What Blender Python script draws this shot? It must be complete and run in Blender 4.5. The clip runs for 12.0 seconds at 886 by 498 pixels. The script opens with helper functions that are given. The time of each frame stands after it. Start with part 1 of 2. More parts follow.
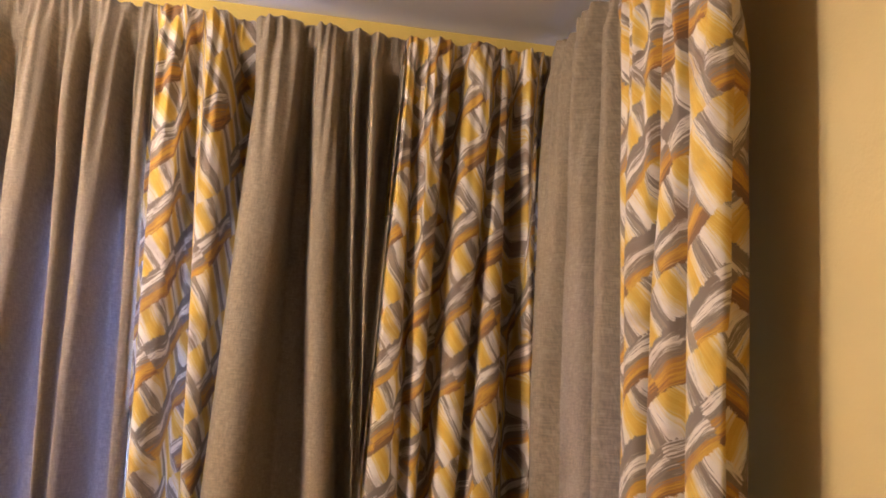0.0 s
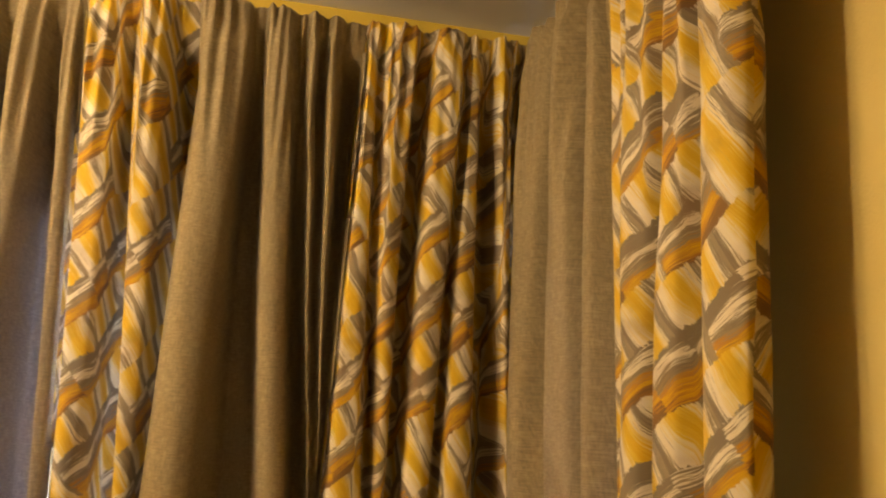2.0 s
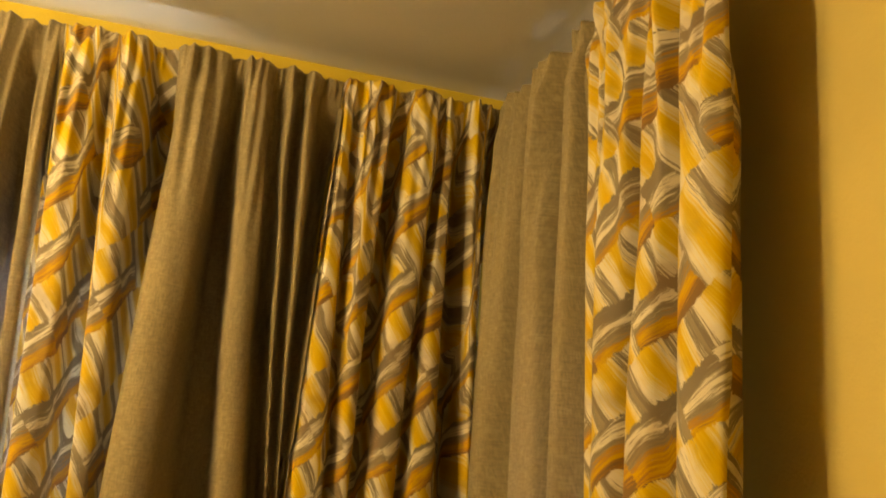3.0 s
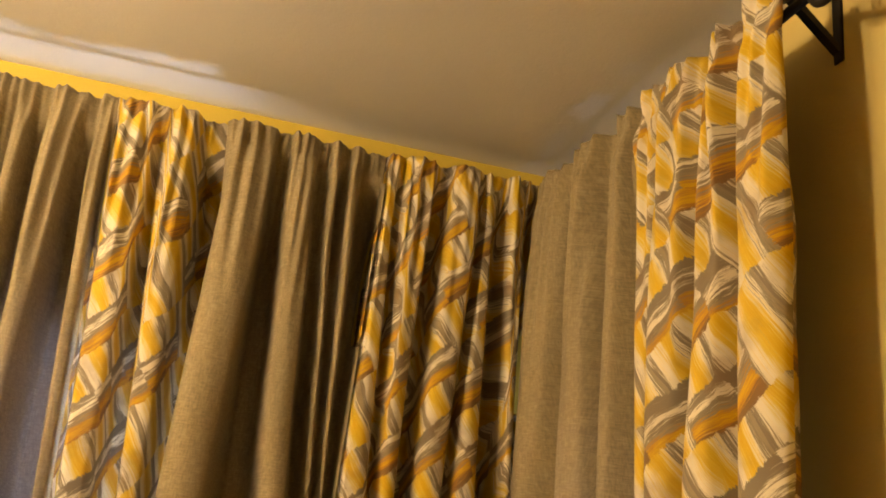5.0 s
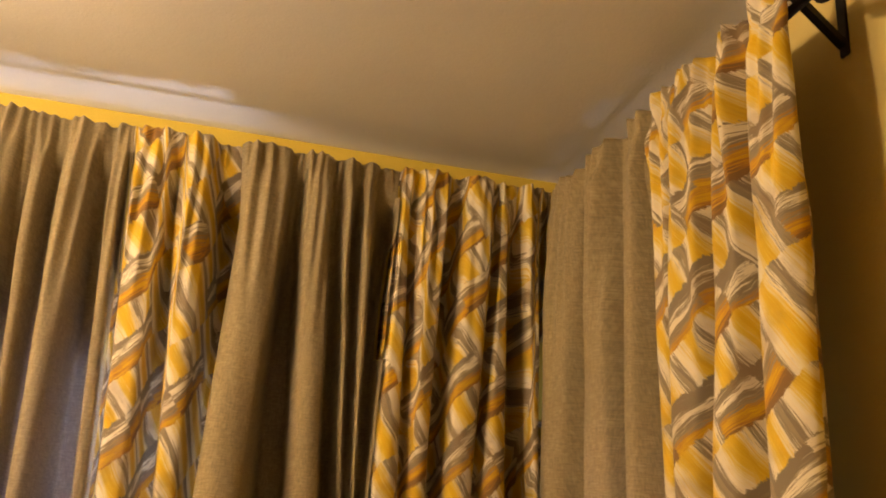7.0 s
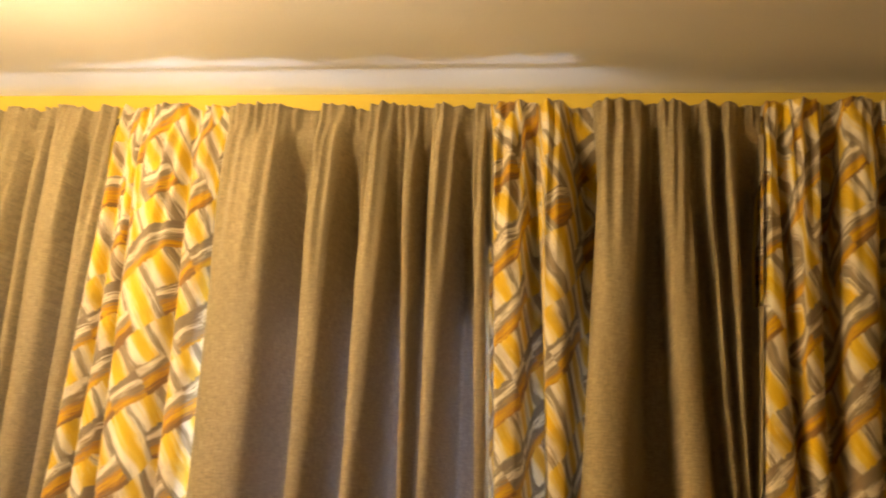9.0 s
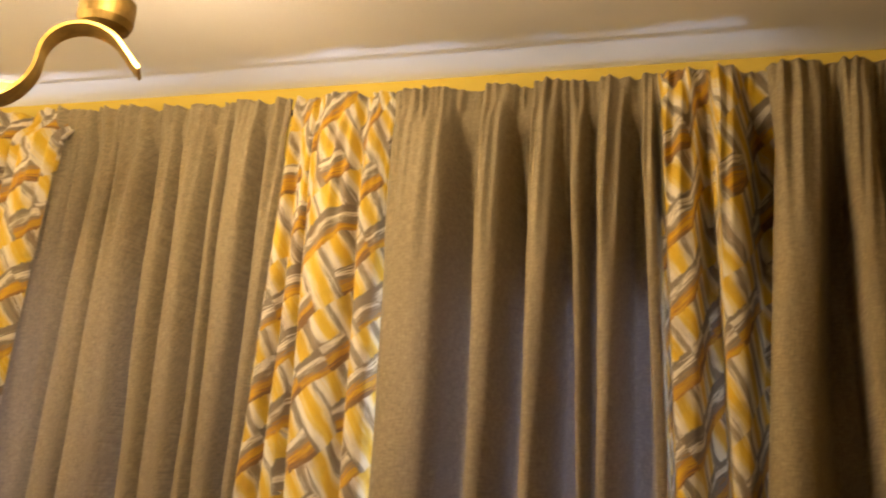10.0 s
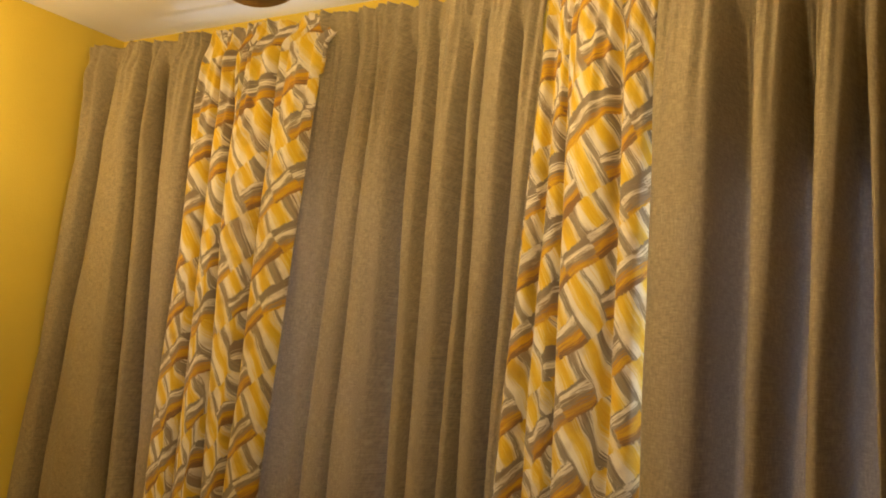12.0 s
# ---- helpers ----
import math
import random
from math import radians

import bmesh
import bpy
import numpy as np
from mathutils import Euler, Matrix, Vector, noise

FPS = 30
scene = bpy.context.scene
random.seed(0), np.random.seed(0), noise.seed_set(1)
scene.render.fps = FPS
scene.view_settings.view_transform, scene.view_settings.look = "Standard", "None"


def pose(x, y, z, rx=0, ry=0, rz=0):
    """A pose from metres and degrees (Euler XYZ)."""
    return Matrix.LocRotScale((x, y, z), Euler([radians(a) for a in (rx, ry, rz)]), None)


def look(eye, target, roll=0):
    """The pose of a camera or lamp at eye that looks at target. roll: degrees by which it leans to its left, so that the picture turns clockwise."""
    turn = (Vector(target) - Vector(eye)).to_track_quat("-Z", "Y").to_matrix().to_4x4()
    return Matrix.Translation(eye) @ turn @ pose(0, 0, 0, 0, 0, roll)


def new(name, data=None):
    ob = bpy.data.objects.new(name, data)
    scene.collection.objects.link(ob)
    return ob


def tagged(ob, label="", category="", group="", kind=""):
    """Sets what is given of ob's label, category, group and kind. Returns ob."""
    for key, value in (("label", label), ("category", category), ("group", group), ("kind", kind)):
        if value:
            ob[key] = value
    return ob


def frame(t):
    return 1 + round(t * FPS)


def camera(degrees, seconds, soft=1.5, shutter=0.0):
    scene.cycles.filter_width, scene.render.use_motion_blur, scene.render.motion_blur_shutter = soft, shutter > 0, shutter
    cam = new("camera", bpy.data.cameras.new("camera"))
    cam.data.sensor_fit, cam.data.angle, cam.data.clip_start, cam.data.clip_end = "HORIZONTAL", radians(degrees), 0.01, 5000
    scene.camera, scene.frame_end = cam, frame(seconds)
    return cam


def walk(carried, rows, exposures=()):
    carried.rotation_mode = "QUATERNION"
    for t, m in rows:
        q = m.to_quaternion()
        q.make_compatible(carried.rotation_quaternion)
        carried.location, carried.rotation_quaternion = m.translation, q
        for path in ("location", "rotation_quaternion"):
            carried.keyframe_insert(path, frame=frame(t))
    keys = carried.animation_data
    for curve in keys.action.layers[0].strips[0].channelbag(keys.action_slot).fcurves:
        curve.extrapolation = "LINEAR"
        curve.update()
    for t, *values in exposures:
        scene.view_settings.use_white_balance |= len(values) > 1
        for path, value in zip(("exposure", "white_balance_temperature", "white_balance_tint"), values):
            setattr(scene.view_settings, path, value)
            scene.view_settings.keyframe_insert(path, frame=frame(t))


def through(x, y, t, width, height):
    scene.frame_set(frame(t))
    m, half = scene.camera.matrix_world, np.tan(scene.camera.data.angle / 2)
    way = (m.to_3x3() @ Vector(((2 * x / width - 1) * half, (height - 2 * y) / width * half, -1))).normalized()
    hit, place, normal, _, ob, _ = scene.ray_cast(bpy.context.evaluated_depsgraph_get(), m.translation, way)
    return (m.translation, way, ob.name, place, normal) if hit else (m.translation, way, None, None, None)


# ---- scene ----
cam = camera(52.50, 12.0, soft=1.8, shutter=0.35)
PATH = [
    (0, look((3.434, -2.277, 1.474), (3.743, -0.334, 1.832), 3.89)),
    (0.5, look((3.443, -2.204, 1.468), (3.748, -0.262, 1.837), 4.31)),
    (1, look((3.474, -2.094, 1.481), (3.744, -0.151, 1.871), 4.21)),
    (1.5, look((3.459, -2.070, 1.494), (3.728, -0.132, 1.907), 3.69)),
    (2, look((3.449, -2.052, 1.483), (3.849, -0.134, 1.887), 3.18)),
    (2.5, look((3.416, -2.057, 1.490), (3.922, -0.174, 1.933), 4.07)),
    (3, look((3.403, -2.050, 1.507), (3.897, -0.181, 2.021), 4.96)),
    (3.5, look((3.384, -2.058, 1.513), (3.873, -0.215, 2.119), 5.31)),
    (5.3, look((3.306, -2.062, 1.555), (3.768, -0.217, 2.174), 6.48)),
    (5.5, look((3.307, -2.067, 1.555), (3.773, -0.224, 2.175), 6.67)),
    (6, look((3.299, -2.089, 1.540), (3.768, -0.247, 2.163), 4.71)),
    (6.5, look((3.286, -2.093, 1.540), (3.755, -0.256, 2.177), 3.81)),
    (6.7, look((3.282, -2.086, 1.542), (3.748, -0.251, 2.187), 3.82)),
    (8.3, look((3.307, -2.056, 1.509), (3.302, -0.140, 2.085), 2.96)),
    (8.5, look((3.303, -2.054, 1.512), (3.191, -0.134, 2.062), 3.42)),
    (9, look((3.288, -2.057, 1.506), (2.945, -0.159, 2.037), 4.22)),
    (9.5, look((3.263, -2.079, 1.494), (2.755, -0.215, 2.009), 4.40)),
    (10, look((3.229, -2.079, 1.469), (2.580, -0.250, 1.951), 4.81)),
    (10.5, look((3.195, -2.052, 1.445), (2.356, -0.274, 1.808), 5.24)),
    (11, look((3.160, -2.037, 1.427), (2.130, -0.346, 1.714), 5.93)),
    (11.5, look((3.136, -2.060, 1.422), (2.022, -0.420, 1.680), 6.02)),
    (12, look((3.135, -2.066, 1.425), (2.029, -0.415, 1.655), 5.85)),
]
walk(cam, PATH, exposures=[
    (0.0, 0.41, 5650, 34),
    (0.5, 0.34, 6000, 26),
    (1.0, 0.21, 11900, 7),
    (1.5, 0.19, 12950, 10),
    (2.0, 0.17, 9350, 17),
    (2.5, 0.17, 8200, 15),
    (3.0, 0.17, 14050, 5),
    (3.5, 0.29, 7200, 17),
    (5.5, 0.29, 10100, 15),
    (6.0, 0.29, 8100, 20),
    (6.5, 0.27, 8550, 23),
    (8.5, -0.16, 11600, 14),
    (9.0, -0.06, 10300, 14),
    (9.5, -0.25, 5250, 33),
    (10.0, -0.55, 8500, 16),
    (10.5, -0.52, 5900, 35),
    (11.0, -0.64, 5600, 29),
    (11.5, -0.79, 9600, 12),
    (12.0, -0.79, 10300, 11),
])

# ---------------------------------------------------------------- world and light
world = bpy.data.worlds.new("dusk_sky")
scene.world = world
world.use_nodes = True
wn = world.node_tree.nodes
sky = wn.new("ShaderNodeTexSky")
sky.sky_type, sky.sun_disc = "NISHITA", False
sky.sun_elevation, sky.sun_rotation = radians(4), radians(200)
world.node_tree.links.new(sky.outputs[0], wn["Background"].inputs[0])
wn["Background"].inputs[1].default_value = 0.05

BULB_WATTS = {-1: 9.0, 1: 17.0}
BAND_WATTS = 13.0
# the next two feed the added, unseen globes
SIDE_WATTS = 33.0
NEAR_WATTS = 40.0
DAY_WATTS = 215.0


def lamp(name, kind, m, watts, colour, size=0.05, size_y=None):
    data = bpy.data.lights.new(name, kind)
    data.energy, data.color = watts, colour
    if kind == "AREA":
        data.shape, data.size, data.size_y = "RECTANGLE", size, size_y or size
    else:
        data.shadow_soft_size = size
    ob = new(name, data)
    ob.matrix_world = m
    return ob


DAY = (0.44, 0.61, 1.0)
WARM = (1.0, 0.87, 0.69)
# daylight in the two window openings, aimed into the room
lamp("window_light_back", "AREA", look((1.87, 0.15, 1.45), (1.87, -1.0, 1.45)), DAY_WATTS, DAY, 2.75, 0.94)
lamp("window_light_right", "AREA", look((4.25, -0.36, 1.4), (3.0, -0.36, 1.4)), 7.0, DAY, 0.34, 0.8)

# ---------------------------------------------------------------- materials


def material(name):
    mat = bpy.data.materials.new(name)
    mat.use_nodes = True
    nt = mat.node_tree
    return mat, nt, nt.nodes["Principled BSDF"]


class G:
    """Small helper to wire node graphs."""

    def __init__(self, nt):
        self.nt = nt

    def node(self, kind):
        return self.nt.nodes.new(kind)

    def put(self, value, socket):
        if isinstance(value, (int, float)):
            socket.default_value = value
        elif isinstance(value, tuple):
            socket.default_value = (*value, 1.0) if len(value) == 3 and socket.type == "RGBA" else value
        else:
            self.nt.links.new(value, socket)

    def math(self, op, a, b=0.0, c=0.0):
        n = self.node("ShaderNodeMath")
        n.operation = op
        for value, socket in zip((a, b, c), n.inputs):
            self.put(value, socket)
        return n.outputs[0]

    def noise(self, vec, scale, detail=3.0, rough=0.55):
        n = self.node("ShaderNodeTexNoise")
        self.put(vec, n.inputs["Vector"])
        n.inputs["Scale"].default_value, n.inputs["Detail"].default_value = scale, detail
        n.inputs["Roughness"].default_value = rough
        return n.outputs["Fac"]

    def vec(self, x, y=0.0, z=0.0):
        n = self.node("ShaderNodeCombineXYZ")
        for value, socket in zip((x, y, z), n.inputs):
            self.put(value, socket)
        return n.outputs[0]

    def mix(self, f, a, b):
        n = self.node("ShaderNodeMix")
        n.data_type = "RGBA"
        self.put(f, n.inputs[0])
        self.put(a, n.inputs[6])
        self.put(b, n.inputs[7])
        return n.outputs[2]

    def ramp(self, f, stops, mode="LINEAR"):
        n = self.node("ShaderNodeValToRGB")
        n.color_ramp.interpolation = mode
        el = n.color_ramp.elements
        while len(el) < len(stops):
            el.new(0.5)
        for e, (at, col) in zip(el, stops):
            e.position, e.color = at, (*col, 1.0)
        self.put(f, n.inputs[0])
        return n.outputs[0]

    def step(self, f, lo, hi):
        n = self.node("ShaderNodeMapRange")
        n.interpolation_type = "SMOOTHSTEP"
        self.put(f, n.inputs[0])
        n.inputs[1].default_value, n.inputs[2].default_value = lo, hi
        return n.outputs[0]

    def bump(self, h, strength, dist):
        n = self.node("ShaderNodeBump")
        self.put(h, n.inputs["Height"])
        n.inputs["Strength"].default_value, n.inputs["Distance"].default_value = strength, dist
        return n.outputs[0]


def plaster(name, col, dark, rough=0.85, grain=0.35):
    mat, nt, bsdf = material(name)
    g = G(nt)
    co = g.node("ShaderNodeTexCoord").outputs["Object"]
    big = g.noise(co, 2.2, 4)
    fine = g.noise(co, 160, 2)
    nt.links.new(g.mix(g.step(big, 0.3, 0.75), col, dark), bsdf.inputs["Base Color"])
    bsdf.inputs["Roughness"].default_value = rough
    nt.links.new(g.bump(g.math("ADD", fine, g.noise(co, 30, 2)), grain, 0.002), bsdf.inputs["Normal"])
    return mat


def cloth_out(g, bsdf, colour, through, share):
    """Cloth: mostly diffuse, with a share of the light coming through."""
    tr = g.node("ShaderNodeBsdfTranslucent")
    g.put(through, tr.inputs[0])
    m = g.node("ShaderNodeMixShader")
    m.inputs[0].default_value = share
    g.nt.links.new(bsdf.outputs[0], m.inputs[1])
    g.nt.links.new(tr.outputs[0], m.inputs[2])
    g.nt.links.new(m.outputs[0], g.nt.nodes["Material Output"].inputs[0])
    g.put(colour, bsdf.inputs["Base Color"])
    bsdf.inputs["Roughness"].default_value = 0.8
    bsdf.inputs["Sheen Weight"].default_value = 0.12
    bsdf.inputs["Sheen Roughness"].default_value = 0.5


def uv_of(g):
    uvn = g.node("ShaderNodeUVMap")
    uvn.uv_map = "cloth"
    uv = uvn.outputs[0]
    sep = g.node("ShaderNodeSeparateXYZ")
    g.put(uv, sep.inputs[0])
    return sep.outputs[0], sep.outputs[1]


def linen(name):
    mat, nt, bsdf = material(name)
    g = G(nt)
    u, v = uv_of(g)
    weft = g.noise(g.vec(g.math("MULTIPLY", u, 60), g.math("MULTIPLY", v, 520)), 1.0, 2)
    warp = g.noise(g.vec(g.math("MULTIPLY", u, 520), g.math("MULTIPLY", v, 60)), 1.0, 2)
    thread = g.math("ADD", weft, warp)
    slub = g.noise(g.vec(g.math("MULTIPLY", u, 7), g.math("MULTIPLY", v, 3)), 1.0, 4)
    coarse = g.math("ADD", g.noise(g.vec(g.math("MULTIPLY", u, 45), g.math("MULTIPLY", v, 230)), 1.0, 2),
                    g.noise(g.vec(g.math("MULTIPLY", u, 210), g.math("MULTIPLY", v, 40)), 1.0, 2))
    col = g.mix(g.step(thread, 0.75, 1.25), (0.265, 0.204, 0.108), (0.432, 0.339, 0.190))
    col = g.mix(g.math("MULTIPLY", g.step(coarse, 1.02, 1.26), 0.42), col, (0.57, 0.465, 0.29))
    col = g.mix(g.math("MULTIPLY", g.step(coarse, 0.98, 0.74), 0.45), col, (0.185, 0.142, 0.074))
    col = g.mix(g.math("MULTIPLY", g.step(slub, 0.4, 0.75), 0.35), col, (0.275, 0.215, 0.112))
    nt.links.new(g.bump(thread, 0.5, 0.0012), bsdf.inputs["Normal"])
    cloth_out(g, bsdf, col, (0.36, 0.33, 0.33), 0.20)
    return mat


def brush_print(name):
    """Basket weave of broad dry-brush strokes: rising bands of white, grey and ochre over falling strokes of cream and gold."""
    mat, nt, bsdf = material(name)
    g = G(nt)
    u, v = uv_of(g)
    cream, pale, gold, mustard = (0.84, 0.76, 0.60), (0.80, 0.66, 0.34), (0.77, 0.53, 0.065), (0.70, 0.42, 0.02)
    ochre, taupe, grey, dark, brown = (0.50, 0.22, 0.022), (0.335, 0.262, 0.165), (0.24, 0.188, 0.122), (0.10, 0.078, 0.058), (0.23, 0.115, 0.035)

    def mul(a, b):
        return g.math("MULTIPLY", a, b)

    def add(*terms):
        total = terms[0]
        for term in terms[1:]:
            total = g.math("ADD", total, term)
        return total

    def centred(vec, scale, detail=2, rough=0.55):
        return g.math("SUBTRACT", g.noise(vec, scale, detail, rough), 0.5)

    bend = mul(centred(g.vec(u, v), 5.0, 2), 0.07)
    r = g.math("DIVIDE", add(v, mul(u, -0.80), bend), 0.182)
    q = g.math("DIVIDE", add(v, mul(u, 1.45), mul(bend, -1.2)), 0.150)
    # bristle marks: long along a stroke, fine across it
    hair_r = centred(g.vec(mul(q, 1.3), mul(r, 40)), 1.0, 4, 0.68)
    hair_q = centred(g.vec(mul(q, 32), mul(r, 1.5)), 1.0, 4, 0.68)
    wide_r = centred(g.vec(mul(q, 0.8), mul(r, 9)), 1.0, 2)
    wide_q = centred(g.vec(mul(q, 8), mul(r, 0.8)), 1.0, 2)
    # frayed stroke ends, then the cell that each point belongs to
    r_end = add(r, mul(centred(g.vec(mul(q, 55), r), 1.0, 2), 0.10), mul(wide_q, 0.10))
    i = g.math("FLOOR", r_end)
    fr = g.math("SUBTRACT", r_end, i)
    q_row = add(q, mul(i, 0.47))
    q_end = add(q_row, mul(centred(g.vec(q, mul(r, 60)), 1.0, 2), 0.20), mul(wide_r, 0.10))
    j = g.math("FLOOR", q_end)

    def chance(a, b, seed):
        n = g.node("ShaderNodeTexWhiteNoise")
        n.noise_dimensions = "3D"
        g.put(g.vec(a, b, seed), n.inputs["Vector"])
        return n.outputs["Value"]

    rise_here = g.math("LESS_THAN", fr, 0.50)
    over = g.math("LESS_THAN", chance(i, j, 3.0), 0.28)
    is_rise = mul(rise_here, g.math("SUBTRACT", 1.0, over))
    # rising strokes: colours lie across the band
    side = chance(i, j, 7.0)
    across = g.math("DIVIDE", g.math("SUBTRACT", r, i), 0.50)
    across = add(across, mul(g.math("SUBTRACT", side, 0.5), 0.45), mul(hair_r, 0.85), mul(wide_r, 0.42))
    rise = g.ramp(across, [(0.0, brown), (0.10, ochre), (0.22, mustard), (0.36, ochre), (0.43, taupe), (0.54, grey), (0.60, taupe),
                           (0.66, cream), (0.78, cream), (0.83, taupe), (0.90, grey), (1.0, grey)])
    # falling strokes: a gold core between cream, a dark bristle stroke along one side
    tone = chance(i, g.math("FLOOR", q_row), 11.0)
    fall_at = add(g.math("FRACT", q_row), mul(g.math("SUBTRACT", tone, 0.5), 0.16), mul(hair_q, 0.66), mul(wide_q, 0.34))
    fall = g.ramp(fall_at, [(0.0, grey), (0.05, taupe), (0.09, cream), (0.22, cream), (0.31, pale), (0.40, gold), (0.58, mustard), (0.68, gold),
                            (0.76, pale), (0.84, cream), (0.88, grey), (0.96, taupe)])
    col = g.mix(is_rise, fall, rise)
    hair = g.mix(is_rise, hair_q, hair_r)
    col = g.mix(mul(g.step(hair, 0.12, 0.22), 0.5), col, cream)
    col = g.mix(mul(g.step(hair, -0.12, -0.21), 0.42), col, dark)
    soak = g.step(g.noise(g.vec(u, v), 11.0, 3), 0.46, 0.76)
    col = g.mix(mul(soak, 0.45), col, brown)
    thread = g.noise(g.vec(mul(u, 420), mul(v, 420)), 1.0, 2)
    nt.links.new(g.bump(thread, 0.25, 0.0008), bsdf.inputs["Normal"])
    cloth_out(g, bsdf, col, g.mix(0.35, col, (0.6, 0.6, 0.6)), 0.15)
    return mat


def metal(name, col, rough, metallic=1.0, dark=None):
    mat, nt, bsdf = material(name)
    g = G(nt)
    co = g.node("ShaderNodeTexCoord").outputs["Object"]
    n = g.noise(co, 35, 4)
    nt.links.new(g.mix(g.step(n, 0.35, 0.7), col, dark or tuple(c * 0.7 for c in col)), bsdf.inputs["Base Color"])
    bsdf.inputs["Metallic"].default_value = metallic
    nt.links.new(g.math("ADD", g.math("MULTIPLY", n, 0.2), rough - 0.1), bsdf.inputs["Roughness"])
    nt.links.new(g.bump(g.noise(co, 220, 2), 0.15, 0.001), bsdf.inputs["Normal"])
    return mat


def plain(name, col, rough=0.5):
    mat, nt, bsdf = material(name)
    g = G(nt)
    co = g.node("ShaderNodeTexCoord").outputs["Object"]
    nt.links.new(g.mix(g.noise(co, 12, 4), col, tuple(c * 0.8 for c in col)), bsdf.inputs["Base Color"])
    bsdf.inputs["Roughness"].default_value = rough
    return mat


def glow(name, col, strength):
    mat, nt, bsdf = material(name)
    bsdf.inputs["Base Color"].default_value = (*col, 1)
    bsdf.inputs["Emission Color"].default_value = (*col, 1)
    bsdf.inputs["Emission Strength"].default_value = strength
    return mat


def glass(name):
    mat, nt, bsdf = material(name)
    bsdf.inputs["Transmission Weight"].default_value = 1.0
    bsdf.inputs["Roughness"].default_value = 0.02
    bsdf.inputs["IOR"].default_value = 1.45
    return mat


def boards(name):
    mat, nt, bsdf = material(name)
    g = G(nt)
    co = g.node("ShaderNodeTexCoord").outputs["Object"]
    sep = g.node("ShaderNodeSeparateXYZ")
    g.put(co, sep.inputs[0])
    grain = g.noise(g.vec(g.math("MULTIPLY", sep.outputs[0], 2), g.math("MULTIPLY", sep.outputs[1], 40)), 1.0, 4)
    nt.links.new(g.mix(grain, (0.045, 0.026, 0.014), (0.09, 0.05, 0.027)), bsdf.inputs["Base Color"])
    bsdf.inputs["Roughness"].default_value = 0.45
    return mat


# east wall: less saturated than the other yellow walls
PALE_YELLOW = plaster("pale_yellow_wall", (0.64, 0.50, 0.19), (0.60, 0.46, 0.165))
YELLOW = plaster("yellow_wall_paint", (0.69, 0.51, 0.10), (0.65, 0.47, 0.085))
WHITE = plaster("white_ceiling_paint", (0.88, 0.86, 0.82), (0.84, 0.82, 0.78), 0.9)
LINEN = linen("taupe_linen")
PRINT = brush_print("brush_stroke_print")
IRON = metal("black_iron", (0.022, 0.016, 0.012), 0.55, 0.5)
BRASS = metal("aged_brass", (0.52, 0.34, 0.10), 0.32)
BRASS_DARK = metal("dark_brass", (0.30, 0.19, 0.06), 0.45)
FRAME_WHITE = plain("white_window_paint", (0.72, 0.72, 0.70), 0.4)
PANE = glass("window_glass")
FLOOR_WOOD = boards("floor_boards")
BULB = glow("bulb_glow", (1.0, 0.70, 0.32), 14.0)
# emission that stands for the light on the brass bow
BAND_GLOW = glow("lit_band", (1.0, 0.64, 0.12), 2.6)

# ---------------------------------------------------------------- mesh helpers


def mesh_of(name, bm, mat, smooth=False):
    me = bpy.data.meshes.new(name)
    bm.normal_update()
    if smooth:
        for f in bm.faces:
            f.smooth = True
    bm.to_mesh(me)
    bm.free()
    me.materials.append(mat)
    return me


def part(name, bm, mat, parent=None, label="", smooth=False):
    ob = new(name, mesh_of(name, bm, mat, smooth))
    if parent:
        ob.parent = parent
    if label:
        ob["label"] = label
    return ob


def box(bm, lo, hi, bevel=0.0):
    m = Matrix.LocRotScale([(a + b) / 2 for a, b in zip(lo, hi)], None, [b - a for a, b in zip(lo, hi)])
    made = bmesh.ops.create_cube(bm, size=1.0, matrix=m)["verts"]
    if bevel:
        edges = {e for v in made for e in v.link_edges}
        bmesh.ops.bevel(bm, geom=list(edges), offset=bevel, segments=2, affect="EDGES", clamp_overlap=True)


def tube(bm, points, radius, sides=12, cap=True):
    """A round bar along points."""
    rings = []
    pts = [Vector(p) for p in points]
    for i, p in enumerate(pts):
        d = (pts[min(i + 1, len(pts) - 1)] - pts[max(i - 1, 0)]).normalized()
        a = d.cross(Vector((0, 0, 1)))
        if a.length < 1e-3:
            a = d.cross(Vector((0, 1, 0)))
        a.normalize()
        b = d.cross(a)
        r = radius[i] if isinstance(radius, (list, tuple)) else radius
        rings.append([bm.verts.new(p + (a * math.cos(k) + b * math.sin(k)) * r) for k in [2 * math.pi * j / sides for j in range(sides)]])
    for r0, r1 in zip(rings, rings[1:]):
        for j in range(sides):
            bm.faces.new((r0[j], r0[(j + 1) % sides], r1[(j + 1) % sides], r1[j]))
    if cap:
        bm.faces.new(rings[0][::-1])
        bm.faces.new(rings[-1])


def strap(bm, points, side, width, thick):
    """A flat bar along points, of that width along side."""
    pts, side = [Vector(p) for p in points], Vector(side).normalized()
    rings = []
    for i, p in enumerate(pts):
        d = (pts[min(i + 1, len(pts) - 1)] - pts[max(i - 1, 0)]).normalized()
        n = d.cross(side).normalized() * thick / 2
        s = side * width / 2
        rings.append([bm.verts.new(q) for q in (p + n + s, p + n - s, p - n - s, p - n + s)])
    for r0, r1 in zip(rings, rings[1:]):
        for j in range(4):
            bm.faces.new((r0[j], r0[(j + 1) % 4], r1[(j + 1) % 4], r1[j]))
    bm.faces.new(rings[0][::-1])
    bm.faces.new(rings[-1])
    bmesh.ops.recalc_face_normals(bm, faces=bm.faces)


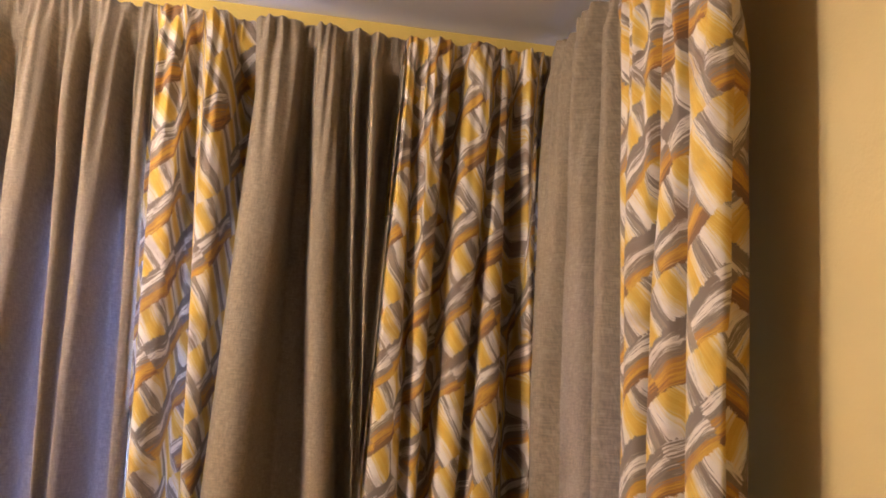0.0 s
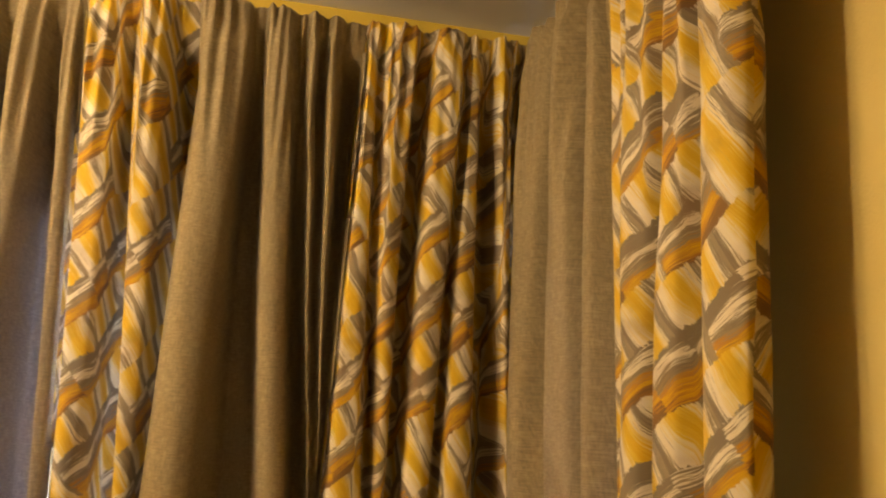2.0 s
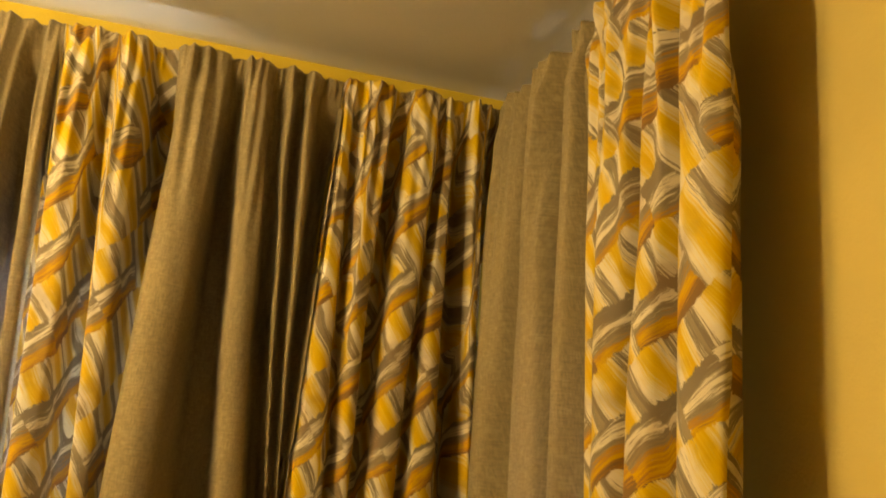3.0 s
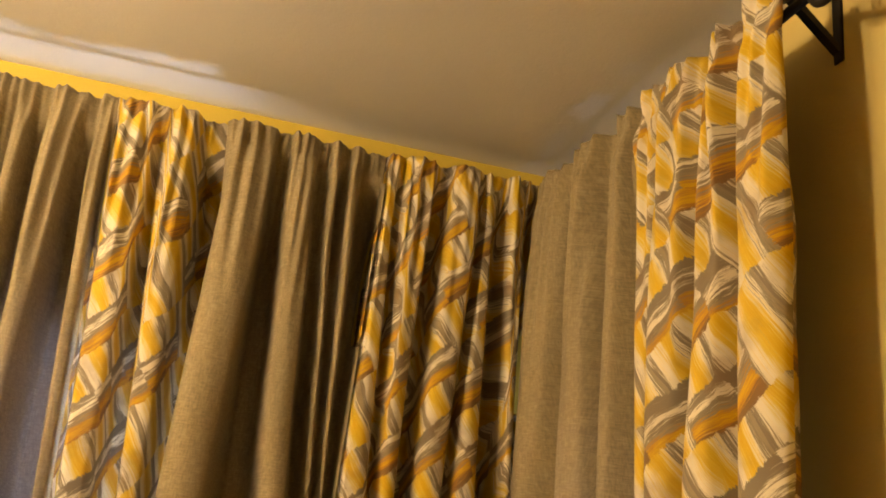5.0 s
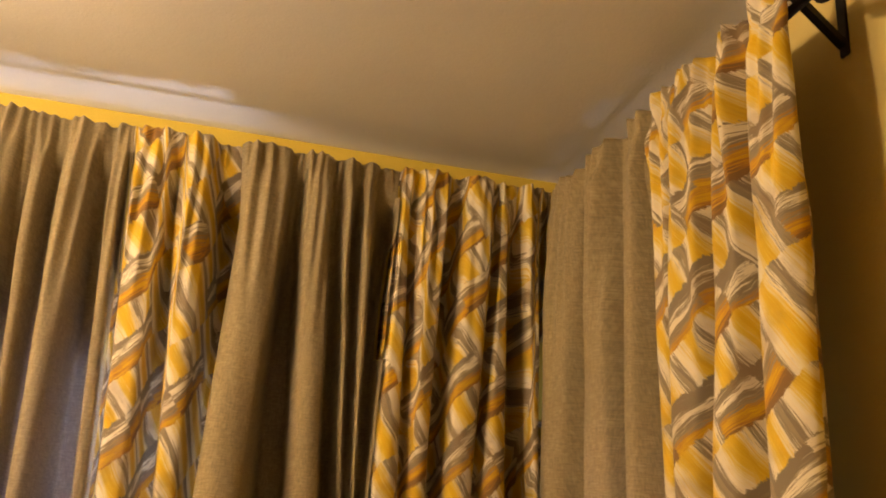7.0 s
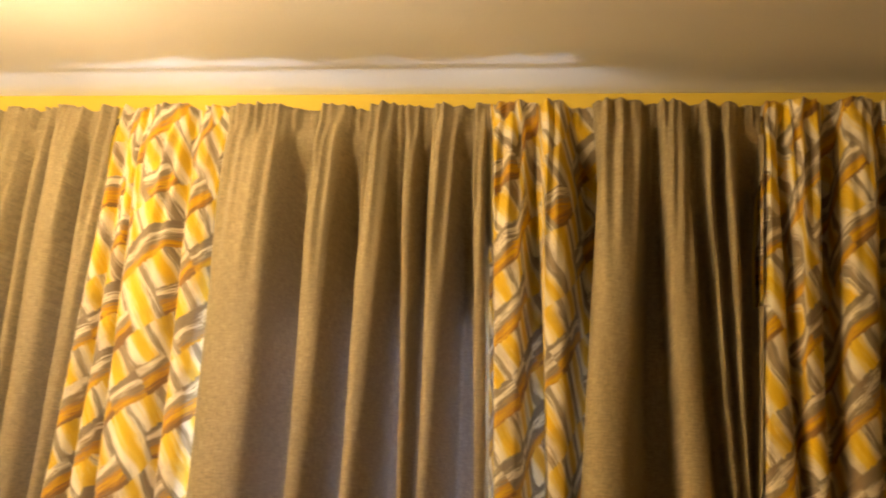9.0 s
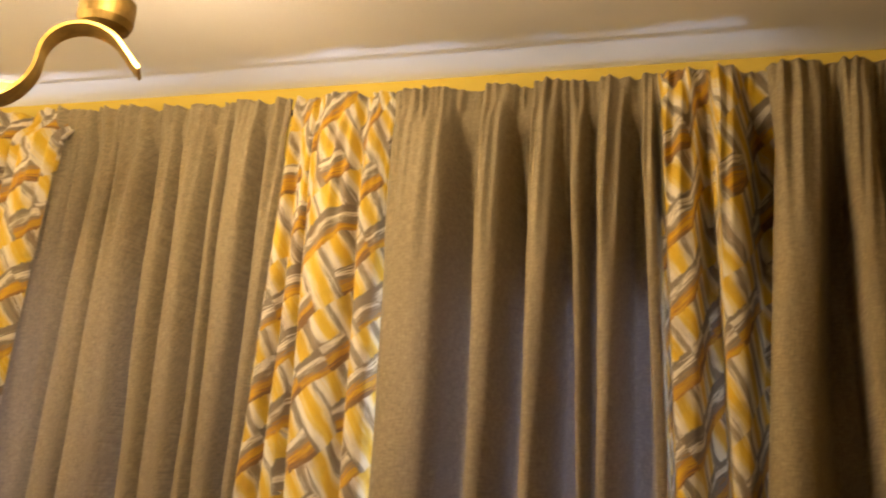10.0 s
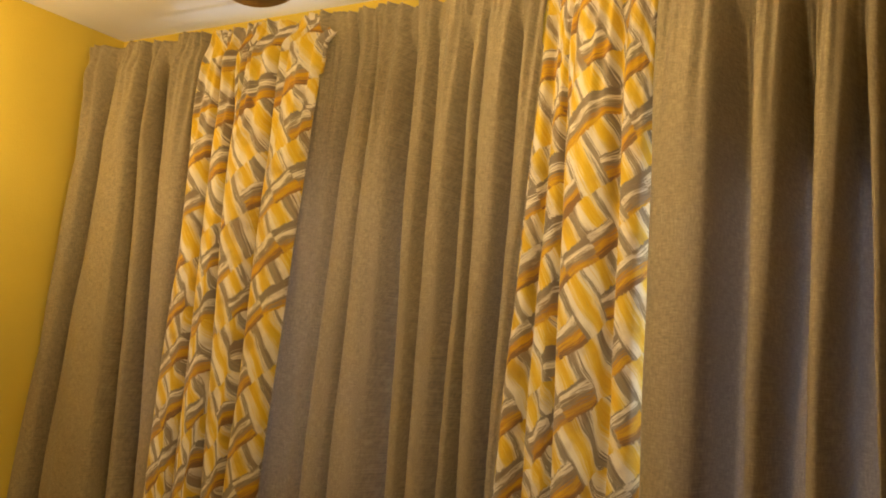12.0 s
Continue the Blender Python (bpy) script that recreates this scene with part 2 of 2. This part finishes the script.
def lathe(bm, profile, centre, sides=32):
    """A turned body round the vertical through centre; profile of (radius, height)."""
    rings = [[bm.verts.new((centre[0] + r * math.cos(k), centre[1] + r * math.sin(k), centre[2] + h))
              for k in [2 * math.pi * j / sides for j in range(sides)]] for r, h in profile]
    for r0, r1 in zip(rings, rings[1:]):
        for j in range(sides):
            bm.faces.new((r0[j], r0[(j + 1) % sides], r1[(j + 1) % sides], r1[j]))
    bm.faces.new(rings[0][::-1])
    bm.faces.new(rings[-1])
    bmesh.ops.recalc_face_normals(bm, faces=bm.faces)


# ---------------------------------------------------------------- the room
CEIL = 2.552
BACK = 0.13
RIGHT = 4.235
WEST = 0.0
THICK = 0.30
ROD = 2.43


def structure(name, bm, mat, label, category):
    return tagged(part(name, bm, mat), label, category, kind="structure")


WIN = (0.45, 3.30, 0.95, 1.96)
bm = bmesh.new()
box(bm, (-0.6, BACK, 0), (WIN[0], BACK + THICK, CEIL))
box(bm, (WIN[1], BACK, 0), (RIGHT + THICK, BACK + THICK, CEIL))
box(bm, (WIN[0], BACK, 0), (WIN[1], BACK + THICK, WIN[2]))
box(bm, (WIN[0], BACK, WIN[3]), (WIN[1], BACK + THICK, CEIL))
structure("wall_north", bm, YELLOW, "yellow painted plaster wall behind the long curtains", "wall")

RWIN = (-0.70, -0.15, 0.95, 1.80)
bm = bmesh.new()
box(bm, (RIGHT, RWIN[1], 0), (RIGHT + THICK, BACK, CEIL))
box(bm, (RIGHT, -8.4, 0), (RIGHT + THICK, RWIN[0], CEIL))
box(bm, (RIGHT, RWIN[0], 0), (RIGHT + THICK, RWIN[1], RWIN[2]))
box(bm, (RIGHT, RWIN[0], RWIN[3]), (RIGHT + THICK, RWIN[1], CEIL))
structure("wall_east", bm, PALE_YELLOW, "pale yellow plaster wall beside the short curtain", "wall")

bm = bmesh.new()
box(bm, (WEST - 0.25, -8.4, 0), (WEST, BACK, CEIL))
structure("wall_west", bm, YELLOW, "saturated yellow painted wall at the curtain's end", "wall")

bm = bmesh.new()
box(bm, (WEST - 0.25, -8.65, 0), (RIGHT + THICK, -8.4, CEIL))
structure("wall_south", bm, YELLOW, "plain yellow painted wall closing the room", "wall")
bm = bmesh.new()
box(bm, (-0.6, -8.65, CEIL), (RIGHT + THICK, BACK + THICK, CEIL + 0.2))
structure("ceiling", bm, WHITE, "off-white painted plaster ceiling", "ceiling")
bm = bmesh.new()
box(bm, (-0.6, -8.65, -0.15), (RIGHT + THICK, BACK + THICK, 0))
structure("floor", bm, FLOOR_WOOD, "brown wooden floor of the room", "floor")


def window(name, m, width, lo, hi, lights, label):
    """A painted casement in an opening: outer frame, mullions, sill and panes; local x along the wall, y outwards."""
    base = tagged(new(name), label, "window", kind="structure")
    base.matrix_world = m
    f = 0.06
    bm = bmesh.new()
    for a, b in (((0, 0, lo), (width, f, lo + f)), ((0, 0, hi - f), (width, f, hi)), ((0, 0, lo + f), (f, f, hi - f)), ((width - f, 0, lo + f), (width, f, hi - f))):
        box(bm, a, b, 0.004)
    part("window_frame", bm, FRAME_WHITE, base)
    for k in range(1, lights):
        x = width * k / lights
        bm = bmesh.new()
        box(bm, (x - 0.035, -0.004, lo + f), (x + 0.035, f, hi - f), 0.004)
        part("mullion", bm, FRAME_WHITE, base)
    for k in range(lights):
        bm = bmesh.new()
        box(bm, (width * k / lights + 0.04, 0.025, lo + f), (width * (k + 1) / lights - 0.04, 0.031, hi - f))
        pane = part("pane", bm, PANE, base)
        pane.visible_shadow = False
    bm = bmesh.new()
    box(bm, (0.002, -0.028, lo - 0.03), (width - 0.002, -0.002, lo + 0.002), 0.006)
    part("window_sill", bm, FRAME_WHITE, base)


window("window_1", pose(WIN[0], BACK + 0.05, 0), WIN[1] - WIN[0], WIN[2], WIN[3], 4, "white framed wide window hidden behind the curtains")
window("window_2", pose(RIGHT + 0.03, RWIN[1], 0, 0, 0, -90), RWIN[1] - RWIN[0], RWIN[2], RWIN[3], 1, "white framed narrow window behind the short curtain")

# ---------------------------------------------------------------- curtains
ZH, ZL, TOP, HEM = 2.25, 1.35, 2.455, 0.03


def along(hi, lo, z, top=None):
    """Where a fold or edge stands at height z: through hi and lo, slowing towards the hem."""
    if z > ZH:
        k = (z - ZH) / (TOP - ZH)
        end = top if top is not None else hi + (hi - lo) * (TOP - ZH) / (ZH - ZL) * 0.4
        return hi + (end - hi) * k
    k = (ZH - z) / (ZH - ZL)
    if k > 1:
        k = 1 + (1 - math.exp(-(k - 1) * 0.8)) / 0.8
    return hi + (lo - hi) * k


def ease(x, lo, hi):
    k = min(max((x - lo) / (hi - lo), 0), 1)
    return k * k * (3 - 2 * k)


def drape(name, place, tops, folds, end, seed, mat, parent, label="", full=1.0, deep=1.0, front=(0.0, 0.0), prev=None):
    """One hanging width of cloth. tops: where its two edges stand at the heading. folds: where each crest begins at ZH and ZL, and where it
    begins to fall away into the valley beside it, at ZH and ZL. end: where the last edge stands at ZH and ZL. prev: where the last crest of the cloth sewn on before it falls away."""
    starts = [(f[0], f[1]) for f in folds] + [end]
    wide = end[0] - folds[0][0]
    prev_deep = 0.75 if place is on_right else 1.0
    stir = (seed + 1) // 2  # one curtain shares its small ripples
    nx = max(30, int(wide / 0.0032))
    zs = [TOP - 0.012 * i for i in range(26)]
    while zs[-1] > HEM + 0.03:
        zs.append(zs[-1] - min(0.045, 0.014 + 0.0012 * (len(zs) - 26)))
    zs[-1] = HEM
    bm = bmesh.new()
    uvl = bm.loops.layers.uv.new("cloth")

    def edges(z):
        return along(*folds[0][:2], z, tops[0]), along(*end, z, tops[1])

    def depth(s, k, z):
        gather = ease(z, 2.33, 2.43)
        loose = 1 - gather
        d = (0.05 + front[0] + (front[1] - front[0]) * k) * loose + 0.036 * gather
        seam = ease(min(k, 1 - k) * wide, 0.0, 0.012)
        grow = (0.55 + 0.45 * ease(-z, -2.38, -2.05)) * (1 - 0.72 * gather)
        left, right = edges(z)
        marks = [left] + [along(*a, z) for a in starts[1:-1]] + [right]
        s0 = s
        s = s + 0.005 * loose * noise.noise(Vector((s * 3, z * 2.5, stir + 21)))
        for n in range(len(folds)):
            if marks[n] <= s <= marks[n + 1]:
                w = max(marks[n + 1] - marks[n], 0.004)
                crest = min(max(along(*folds[n][2:], z), marks[n] + 0.25 * w), marks[n + 1])
                valley = marks[n + 1] - crest
                drop = deep * min(0.160, 0.016 + 2.6 * valley) * grow
                lip = ease(s - marks[n], 0.0, 0.011)
                if n == 0 and not prev:
                    lip = 0.6 + 0.4 * lip
                t = min((s - marks[n]) / max(crest - marks[n], 0.004), 1.0)
                swell = min(0.048, 0.42 * (crest - marks[n])) * math.sqrt(max(0.0, 1 - (2 * t - 1) ** 2)) * (0.5 + 0.5 * grow)
                fall = ease(s, crest - 0.10 * (crest - marks[n]), crest + 0.45 * valley) if valley > 0.006 else 0.0
                before = 0.0
                if n > 0 or prev:
                    last = along(*(folds[n - 1][2:] if n else prev), z)
                    before = (deep if n else prev_deep) * min(0.160, 0.016 + 2.6 * max(marks[n] - last, 0.0)) * grow
                d += swell * lip - before * (1 - lip) - drop * fall
                break
        s = s0
        d += 0.010 * (0.3 + 0.7 * loose) * (0.3 + 0.7 * seam) * noise.noise(Vector((s * 11, z * 0.7, stir)))
        d += 0.008 * (0.3 + 0.7 * loose) * seam * noise.noise(Vector((s * 23 + 2 * z, z * 0.5, stir + 31)))
        d += 0.034 * ease(z, 1.90, 2.32) * (1 - 0.45 * gather) * noise.noise(Vector((s * 46, z * 1.3, stir + 7)))
        d += 0.003 * noise.noise(Vector((s * 16, z * 5.0, stir + 11))) * loose
        pleat = noise.noise(Vector((s * 62 + 1.2 * noise.noise(Vector((s * 9, z * 6, stir))), z * 5, stir + 3)))
        d += 0.024 * gather * pleat
        d += 0.004 * math.exp(-((z - ROD) / 0.022) ** 2)
        return max(d, -0.122 + 0.135 * ease(z, 2.2, 2.395))

    ref = []
    l, r = edges(1.75)
    for i in range(nx + 1):
        k = i / nx
        ref.append((l + k * (r - l), depth(l + k * (r - l), k, 1.75)))
    us = [0.0]
    for a, b in zip(ref, ref[1:]):
        us.append(us[-1] + full * math.hypot(a[0] - b[0], 0.7 * (a[1] - b[1])))
    grid = []
    for z in zs:
        l, r = edges(z)
        line = []
        for i in range(nx + 1):
            k = i / nx
            s = l + k * (r - l)
            lift = 0.0055 * noise.noise(Vector((s * 85, stir, 0))) * ease(z, 2.40, 2.45)
            line.append(bm.verts.new(place(s, depth(s, k, z), z + lift)))
        grid.append(line)
    for j in range(len(zs) - 1):
        for i in range(nx):
            f = bm.faces.new((grid[j][i], grid[j + 1][i], grid[j + 1][i + 1], grid[j][i + 1]))
            f.smooth = True
            for loop, (a, b) in zip(f.loops, ((i, j), (i, j + 1), (i + 1, j + 1), (i + 1, j))):
                loop[uvl].uv = (us[a] + seed * 0.37, zs[b])
    ob = part(name, bm, mat, parent, label)
    mod = ob.modifiers.new("thickness", "SOLIDIFY")
    mod.thickness, mod.offset = 0.0012, -1
    return ob


def sag(s):
    """The long rod bends a little under the cloth."""
    return 0.018 * math.sin(math.pi * min(max(s / 4.1, 0), 1))


def on_back(s, d, z):
    return (s, -d, z - sag(s) * ease(z, 1.2, 2.4))


def on_right(s, d, z):
    return (4.12 - d, -s, z)


def curtain(label, group="curtains on the rods"):
    return tagged(new("curtain"), label, "curtain", group)


PRINTED = "printed cotton in cream, mustard and grey strokes"
# first curtain: taupe, then the printed width whose free edge hangs over the next one
c = curtain("gathered taupe linen curtain with a broad brush-stroke printed border")
drape("linen_panel", on_back, (0.05, 0.732), [(0.105, 0.03, 0.183, 0.115), (0.273, 0.198, 0.395, 0.440), (0.427, 0.490, 0.464, 0.530), (0.565, 0.636, 0.712, 0.731)],
      (0.732, 0.737), 1, LINEN, c, deep=1.25)
drape("printed_panel", on_back, (0.732, 1.315), [(0.732, 0.737, 0.807, 0.844), (0.825, 0.858, 0.890, 0.945), (0.916, 0.983, 1.10, 1.10), (1.128, 1.128, 1.298, 1.268)],
      (1.304, 1.272), 2, PRINT, c, PRINTED, 1.0, 0.7, (0.0, 0.05), (0.705, 0.729))
c = curtain("gathered taupe linen curtain with a narrower brush-stroke printed border")
drape("linen_panel", on_back, (1.20, 2.03), [(1.10, 1.06, 1.365, 1.345), (1.378, 1.360, 1.452, 1.450), (1.465, 1.465, 1.564, 1.589), (1.611, 1.648, 1.657, 1.691), (1.699, 1.724, 1.759, 1.788), (1.810, 1.824, 1.840, 1.856),
      (1.855, 1.885, 1.932, 1.937), (1.973, 1.975, 2.030, 2.008)], (2.037, 2.014), 3, LINEN, c, deep=1.3, front=(-0.05, 0.0))
drape("printed_panel", on_back, (2.037, 2.35), [(2.037, 2.014, 2.072, 2.063), (2.079, 2.085, 2.106, 2.144), (2.116, 2.157, 2.247, 2.290), (2.264, 2.300, 2.326, 2.363)],
      (2.385, 2.440), 4, PRINT, c, PRINTED, 1.1, 0.5, prev=(2.030, 2.008))
c = curtain("deeply folded taupe linen curtain with a slim printed border")
drape("linen_panel", on_back, (2.34, 3.015), [(2.345, 2.380, 2.506, 2.520), (2.577, 2.605, 2.655, 2.645), (2.707, 2.732, 2.785, 2.765), (2.807, 2.865, 2.842, 2.885),
      (2.873, 2.905, 2.940, 2.930), (2.978, 3.034, 3.012, 3.070)], (3.027, 3.077), 5, LINEN, c)
drape("printed_panel", on_back, (3.015, 3.275), [(3.027, 3.077, 3.118, 3.125), (3.130, 3.195, 3.208, 3.238)], (3.315, 3.325), 6, PRINT, c, PRINTED, 1.1, 1.15, prev=(3.012, 3.070))
c = curtain("broad-folded taupe linen curtain with printed border in the corner")
drape("linen_panel", on_back, (3.262, 3.655), [(3.280, 3.258, 3.383, 3.358), (3.418, 3.480, 3.490, 3.552), (3.515, 3.590, 3.539, 3.601), (3.562, 3.613, 3.590, 3.618)],
      (3.651, 3.628), 7, LINEN, c)
drape("printed_panel", on_back, (3.655, 4.10), [(3.651, 3.628, 3.685, 3.715), (3.702, 3.729, 3.775, 3.762), (3.814, 3.794, 3.897, 3.862), (3.909, 3.876, 3.937, 3.962), (3.975, 4.025, 4.020, 4.042)],
      (4.078, 4.080), 8, PRINT, c, PRINTED, 1.1, prev=(3.590, 3.618))
c = curtain("short taupe linen curtain with printed border on the side wall")
drape("linen_panel", on_right, (0.0, 0.565), [(0.030, 0.050, 0.200, 0.150), (0.258, 0.318, 0.381, 0.465), (0.460, 0.474, 0.520, 0.510)], (0.578, 0.618), 9, LINEN, c, deep=0.75)
drape("printed_panel", on_right, (0.565, 1.01), [(0.578, 0.618, 0.640, 0.641), (0.657, 0.655, 0.745, 0.740), (0.800, 0.775, 0.862, 0.845), (0.915, 0.928, 1.022, 1.022)],
      (1.022, 1.022), 10, PRINT, c, PRINTED, 1.1, 0.5, (0.0, -0.008), (0.520, 0.510))

# ---------------------------------------------------------------- rods and bracket


def curtain_rod(label, a, b, scroll):
    ob = tagged(new("curtain_rod"), label, "curtain rod")
    bm = bmesh.new()
    steps = [Vector(a).lerp(Vector(b), i / 24) for i in range(25)]
    tube(bm, steps if scroll else [p - Vector((0, 0, sag(p.x))) for p in steps], 0.009)
    part("rod", bm, IRON, ob)
    if scroll:
        end, back = Vector(b), (Vector(b) - Vector(a)).normalized()
        bm = bmesh.new()
        pts, rad = [], []
        for i in range(40):
            k = i / 39
            ang, r = k * 4.2 * math.pi, 0.034 * (1 - 0.8 * k)
            pts.append(end + back * (0.036 + r * math.cos(math.pi + ang)) + Vector((0, 0, r * math.sin(math.pi + ang))))
            rad.append(0.007 - 0.002 * k)
        tube(bm, pts, rad, 8)
        part("scroll_finial", bm, IRON, ob, "rolled black iron scroll", True)
    return ob


curtain_rod("long black iron curtain rod along the window wall", (-0.02, 0, ROD), (4.10, 0, ROD), False)
curtain_rod("short black iron curtain rod with a scroll end", (4.12, 0.02, ROD), (4.12, -1.02, ROD), True)


def bracket(label, m):
    """Wrought-iron shelf-like bracket: local x runs from the wall (0) out to the rod."""
    ob = tagged(new("curtain_bracket"), label, "curtain bracket")
    ob.matrix_world = m
    bm = bmesh.new()
    box(bm, (0, -0.011, -0.065), (0.006, 0.011, 0.13), 0.0015)
    part("wall_plate", bm, IRON, ob)
    bm = bmesh.new()
    strap(bm, [(0.005, 0, -0.045), (0.12, 0, 0.055)], (0, 1, 0), 0.016, 0.012)
    part("brace", bm, IRON, ob)
    bm = bmesh.new()
    strap(bm, [(0.005, 0, 0.09), (0.06, 0, 0.06), (0.13, 0, 0.015), (0.165, 0, -0.012)], (0, 1, 0), 0.016, 0.013)
    part("arm", bm, IRON, ob)
    bm = bmesh.new()
    pts = [(0.155 + 0.02 * math.cos(k), 0, 0.004 + 0.02 * math.sin(k)) for k in [math.pi * (0.9 + 1.5 * i / 16) for i in range(17)]]
    strap(bm, pts, (0, 1, 0), 0.016, 0.006)
    part("rod_cradle", bm, IRON, ob)
    return ob


bracket("black wrought-iron bracket holding the curtain rod", pose(RIGHT, -0.945, ROD + 0.012, 0, 0, 180))

# ---------------------------------------------------------------- chandelier
CH = Vector((1.895, -0.94, 0))


def chandelier():
    ob = tagged(new("chandelier"), "brass ceiling lamp of wavy flat bands with lit cups", "ceiling lamp")
    ob.location = (CH.x, CH.y, CEIL)
    low = 2.045 - CEIL
    bm = bmesh.new()
    lathe(bm, [(0.065, 0.0), (0.065, -0.018), (0.055, -0.028), (0.012, -0.032)], (0, 0, 0))
    part("ceiling_rose", bm, BRASS, ob, smooth=True)
    bm = bmesh.new()
    tube(bm, [(0, 0, -0.02), (0, 0, low + 0.004)], 0.003)
    part("stem", bm, BRASS, ob)
    ax = Vector((math.cos(radians(34)), math.sin(radians(34)), 0))
    mid, big, small = low + 0.105, 0.105, 0.078
    half = [(big * math.sin(k), mid - big * math.cos(k)) for k in [0.5 * math.pi * i / 16 for i in range(17)]]
    half += [(big + small - small * math.cos(k), mid + small * math.sin(k)) for k in [math.pi * 0.77 * i / 20 for i in range(1, 21)]]
    half += [(half[-1][0] + 0.010 * i, half[-1][1] - 0.0115 * i) for i in (1, 2, 3, 4)]
    pts = [ax * -x + Vector((0, 0, z)) for x, z in reversed(half[1:])] + [ax * x + Vector((0, 0, z)) for x, z in half]
    bm = bmesh.new()
    strap(bm, pts, ax.cross(Vector((0, 0, 1))), 0.058, 0.007)
    part("wavy_band", bm, BRASS, ob, "flat brass band bent into waves")
    # the brass bow that crosses it; the light on its face is set as emission
    cross = Vector((math.cos(radians(80)), math.sin(radians(80)), 0))
    pts = [cross * x + Vector((0, 0, low + 0.035 + 2.6 * x * x)) for x in [-0.17 + 0.26 * i / 32 for i in range(33)]]
    bm = bmesh.new()
    strap(bm, pts, cross.cross(Vector((0, 0, 1))) * 0.6 + Vector((0, 0, 0.8)), 0.044, 0.006)
    part("glowing_bow", bm, BAND_GLOW, ob, "bowed brass band, the light on it set as warm glow")
    # point lamp added beside the bow, with no bulb of its own
    lamp("band_light", "POINT", Matrix.Translation(ob.location + Vector((0.039, -0.058, low + 0.06))), BAND_WATTS, WARM, 0.05)
    for sgn in (-1, 1):
        at = ax * (0.205 * sgn) + Vector((0, 0, mid + small + 0.002))
        bm = bmesh.new()
        lathe(bm, [(0.030, 0.0), (0.046, 0.004), (0.052, 0.018), (0.052, 0.06), (0.048, 0.06), (0.046, 0.02)], at)
        cup = part("lamp_cup", bm, BRASS_DARK, ob, "dark brass cup")
        bm = bmesh.new()
        lathe(bm, [(0.010, 0.022), (0.030, 0.035), (0.036, 0.062), (0.026, 0.088), (0.006, 0.098)], at, 20)
        part("bulb", bm, BULB, cup, "glowing warm bulb", True)
        lamp("bulb_light", "POINT", Matrix.Translation(ob.location + at + Vector((0, 0, 0.10))), BULB_WATTS[sgn], WARM, 0.045)
    return ob


chandelier()


def added_globe(x, y, drop, radius, watts, label):
    """An added lamp, never seen, beyond the walker's view: an opal globe under a ceiling rose, drop metres below the
    ceiling.
    """
    ob = tagged(new("added_pendant"), label, "pendant lamp")
    ob.location = (x, y, CEIL)
    bm = bmesh.new()
    lathe(bm, [(0.05, 0.0), (0.05, -0.015), (0.035, -0.026), (0.006, -0.030)], (0, 0, 0))
    part("ceiling_rose", bm, BRASS, ob, smooth=True)
    bm = bmesh.new()
    tube(bm, [(0, 0, -0.02), (0, 0, 0.015 - drop)], 0.004, 8)
    part("cord", bm, IRON, ob)
    bm = bmesh.new()
    lathe(bm, [(0.012 + radius * math.sin(k), -drop - radius * (1 - math.cos(k))) for k in [math.pi * i / 14 for i in range(15)]], (0, 0, 0))
    part("shade", bm, BULB, ob, "glowing opal glass", True)
    lamp("added_light", "POINT", Matrix.Translation(ob.location + Vector((0, 0, -drop - 2 * radius - 0.06))), watts, WARM, 0.05)


# added to brighten the middle curtains; no such lamp is known
added_globe(2.35, -1.2, 0.06, 0.05, NEAR_WATTS, "added small opal glass globe close under the ceiling, unseen")
# light from the left shows in the folds; this globe and its place are made up
added_globe(0.42, -0.95, 0.26, 0.08, SIDE_WATTS, "added round opal glass globe hanging from the ceiling, unseen")
